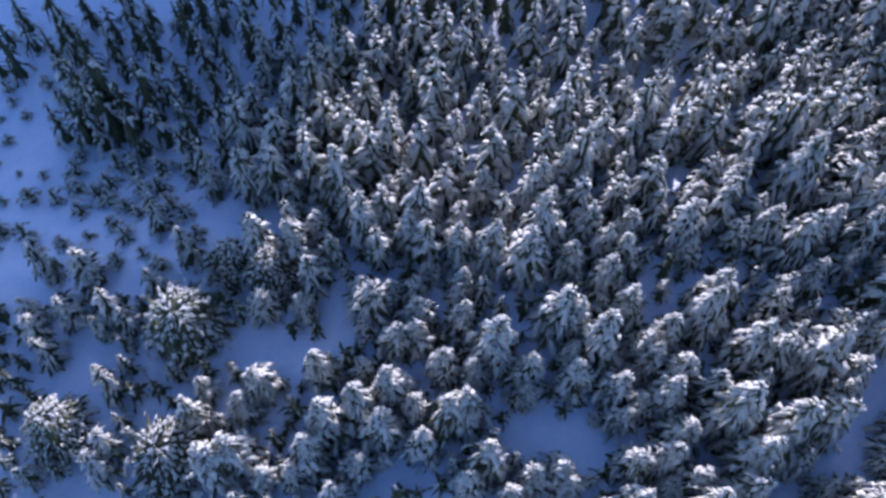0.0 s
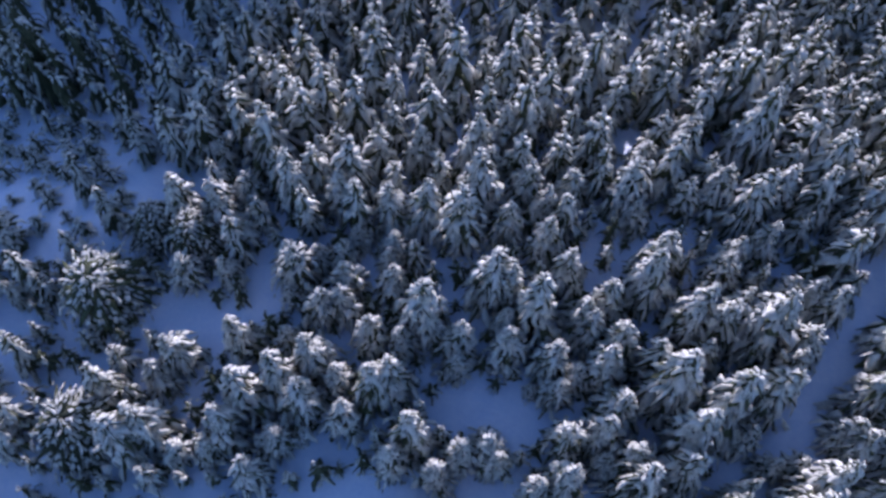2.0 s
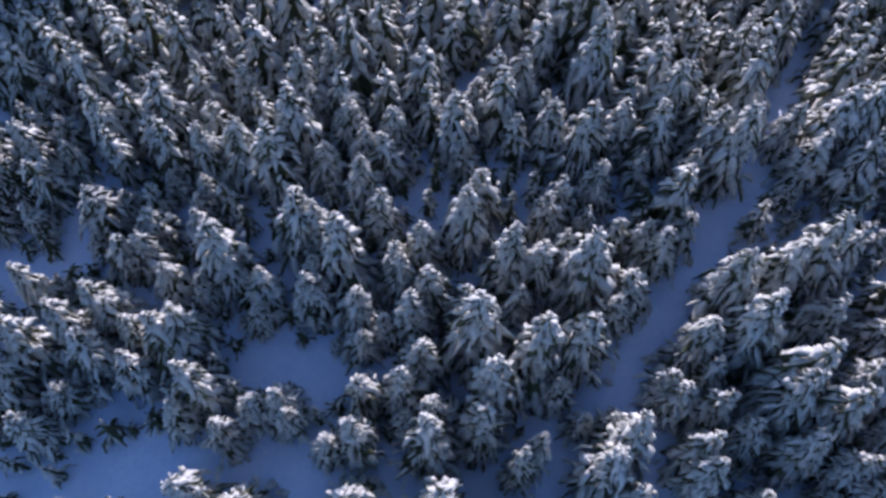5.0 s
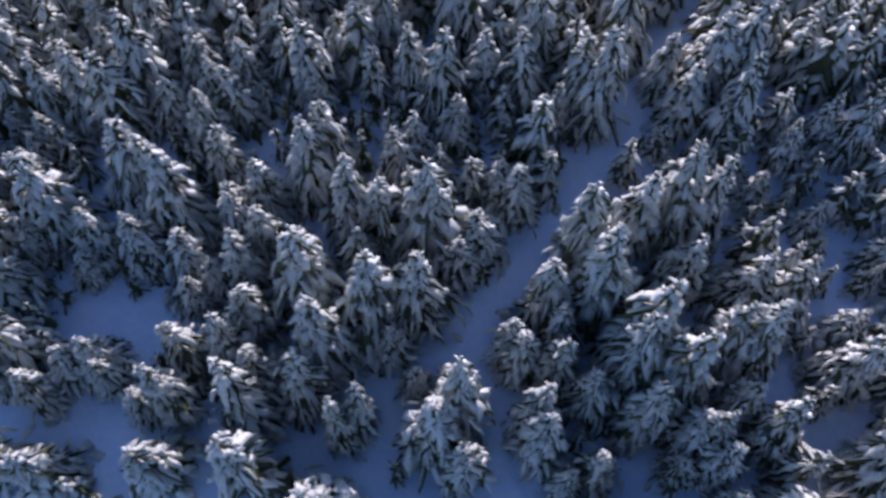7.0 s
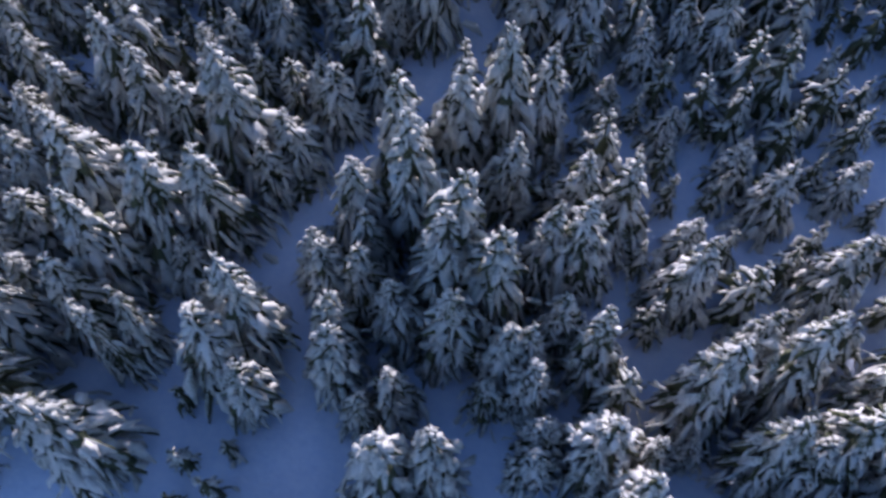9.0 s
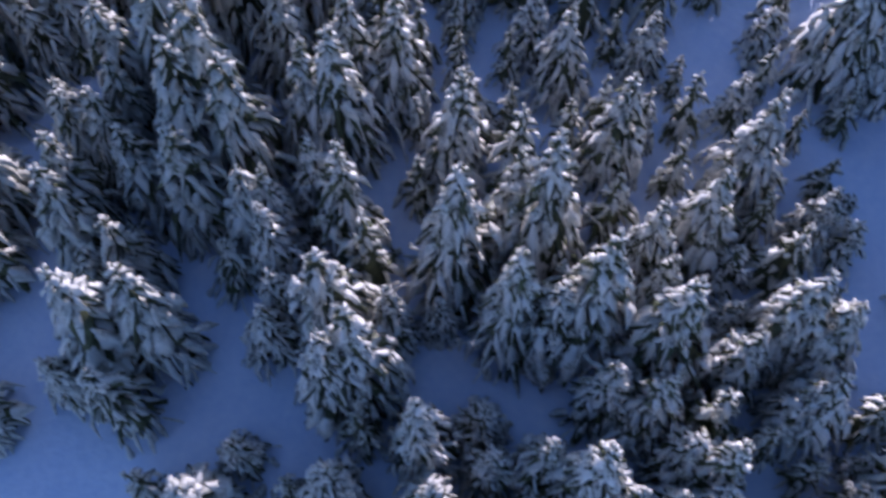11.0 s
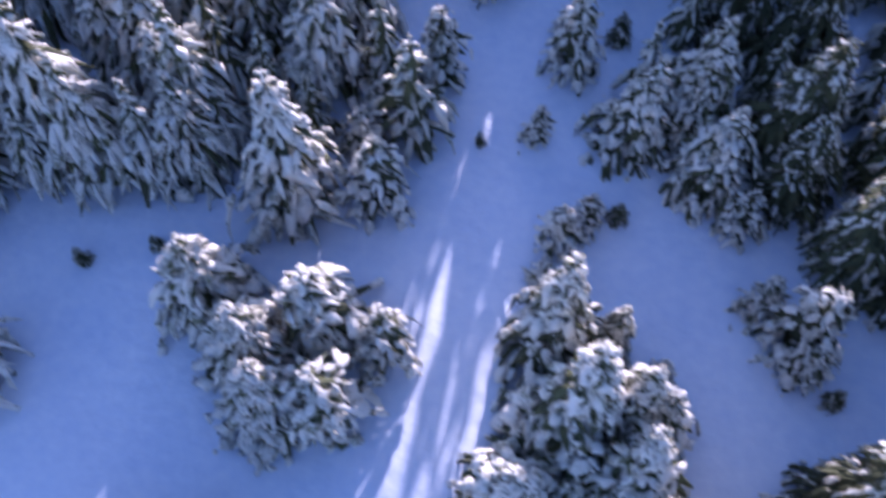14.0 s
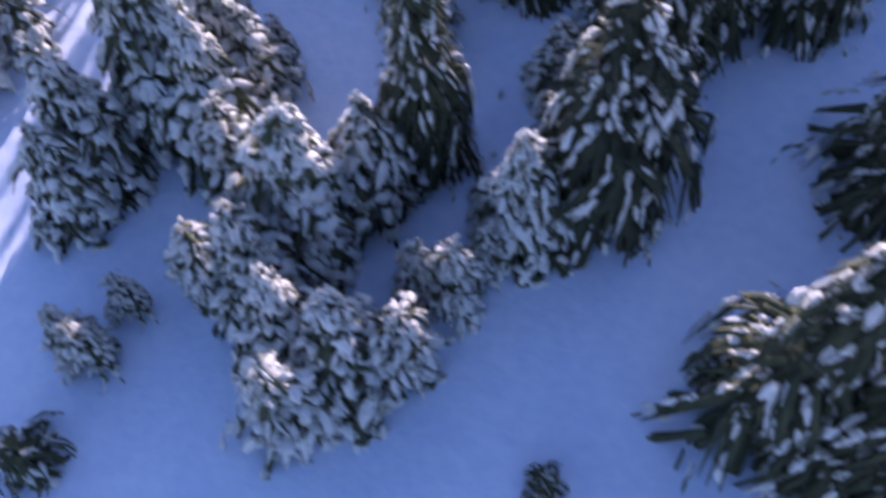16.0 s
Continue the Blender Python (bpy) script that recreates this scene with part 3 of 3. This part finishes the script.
planted, distant = [], []
for trees in STANDS:
    for x, y, h, *own in trees:
        if (y > 56 or x < -33) and trees is not round_pines:   # too far off to be counted
            distant.append((x, y, h))
            continue
        r = max(1.1, min(3.2, 0.145 * h + 0.95)) * random.uniform(0.9, 1.12)
        if trees is seedlings:
            model, r = random.choice(BUSH_MODELS), 0.3 * h
        elif trees is dapple_rim:
            model = random.choice(SPARSE_MODELS)
        elif trees is round_pines:
            model = random.choice(PINE_MODELS)
        elif trees is dark_spruces or (trees is far_clearing_side and x > 110 and h > 5.5):
            model = random.choice(DARK_MODELS)
        elif h < 5.2:
            model, r = random.choice(YOUNG_MODELS), max(0.9, 0.34 * h)
        else:
            model = random.choice(CLEARING_MODELS if x > 100 and y < 10 else HERO_MODELS if x > 88 else NEAR_MODELS if x > 62 else FAR_MODELS)
        if x < 45:
            r *= 1.1
        if own:
            r = own[0]
        elif h > 5.2:   # crowns barely reach over the track
            r = min(r, max(1.6, track_gap(x, y) + 0.3))
        plant(model, x, y, h, r, random.uniform(0, 6.28))
        planted.append((x, y, r))

# ---- the forest in between ----


def fill_forest():
    """The uncounted trees of the dense stands, as one mesh."""
    rs = random.Random(5)
    tall_shapes = [spruce_shape(181 + i, 42, 3, 3, 0.06, (0.65, 0.8)[i % 2], 1.7, 1, 1, 1.5) for i in range(5)]
    shapes = [spruce_shape(71 + i, 22, 3, 3, 0.15, 0.8, 1.9, 1, 1, 1.6) for i in range(5)]
    near_shapes = [spruce_shape(161 + i, 36, 3, 3, 0.08, 0.8, 1.4, 1, 1, 1.2) for i in range(4)]
    bare_shapes = [spruce_shape(81 + i, 26, 3, 3, 0.62, 0.6, 1.4, 1, 1, 1.2) for i in range(3)]
    shrub_shapes = [spruce_shape(141 + i, 16, 3, 3, 0.7, 0.5, 1.4, 1, 1, 1.2) for i in range(3)]
    bush_shapes = [spruce_shape(201 + i, 20, 3, 3, 0.12, 0.45, 1.3, 1, 1, 1.5) for i in range(3)]
    spots, chunks = list(distant), []
    taken = [(x, y) for x, y, _ in planted + distant]
    for trees in UNCOUNTED:
        for x, y, h in trees:
            if track_gap(x, y) > 2.6 and all(math.hypot(x - a, y - b) > 1.8 for a, b in taken):
                taken.append((x, y))
                spots.append((x, y, h))
    for _ in range(26000):
        x = rs.uniform(-76, 132)
        lo = np.interp(x, [-62, 0, 40, 70, 90, 115, 132], [12, 8, 2, -6, -12, -20, -20])
        hi = np.interp(x, [-84, -40, 30, 65, 90, 132], [97, 97, 106, 94, 54, 44])
        y = rs.uniform(-34, 112)
        if not lo < y < hi or open_ground(x, y):
            continue
        edge = np.interp(x, [-71, -54, -42, -33, -24], [86, 80, 69, 60, 50])   # wood's edge above the bushy slope
        bushy = x < -24 and 42 < y < edge
        apart = 3.4 if bushy else 3.6 if y > 45 and x < 45 else 2.6
        if any((x - a) ** 2 + (y - b) ** 2 < (0.6 * r + 1.3 + (1.2 if r > 3 else 0)) ** 2 for a, b, r in planted) or any((x - a) ** 2 + (y - b) ** 2 < apart ** 2 for a, b, _ in spots):
            continue
        if bushy:
            spots.append((x, y, rs.uniform(1.4, 4.4)))
        elif y > 45 and x < 92:
            # extra height beyond y = 80 blocks sun from the ground further south
            spots.append((x, y, rs.uniform(8.0, 13.5) + (2.0 if y > 80 and x > -10 else 0)))
        else:
            spots.append((x, y, rs.uniform(4.0, 7.5)))
    for _ in range(6000):   # low dark brush added under the tall trees to deepen the shaded gaps
        x, y = rs.uniform(-20, 66), rs.uniform(14, 62)
        if open_ground(x, y) or any((x - a) ** 2 + (y - b) ** 2 < (0.5 * r + 0.4) ** 2 for a, b, r in planted):
            continue
        if all((x - a) ** 2 + (y - b) ** 2 > 1.9 ** 2 for a, b, _ in spots):
            spots.append((x, y, rs.uniform(1.8, 3.4)))
    for x, y, h in spots:
        r = h * rs.uniform(0.15, 0.19) + 0.4
        a = rs.uniform(0, 6.28)
        shape = rs.choice(bare_shapes if rs.random() < 0.3 else shapes)
        if h > 7 and y < 86 and (x > -30 or y < 62):
            shape, r = rs.choice(tall_shapes), max(1.3, 0.16 * h + 1.0) * rs.uniform(0.9, 1.15)
        if x > 56 and y < 40:
            shape = rs.choice(near_shapes)
        if h < 5 and x < 56 and y > 14:
            shape, r = rs.choice(bush_shapes if x < -24 and y > 42 else shrub_shapes), 0.45 * h
        turn = np.array([[math.cos(a), -math.sin(a), 0], [math.sin(a), math.cos(a), 0], [0, 0, 1]])
        for k, group in enumerate(shape):
            for v, f, _ in group:
                chunks.append(((v * (r / 2, r / 2, h / 10)) @ turn.T + (x, y, ground_z(x, y) - 0.05), f, k))
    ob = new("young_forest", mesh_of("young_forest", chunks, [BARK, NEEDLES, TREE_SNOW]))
    tagged(ob, "dense thicket of smaller snow-covered spruces between the tall ones", "forest", kind="stuff")


fill_forest()
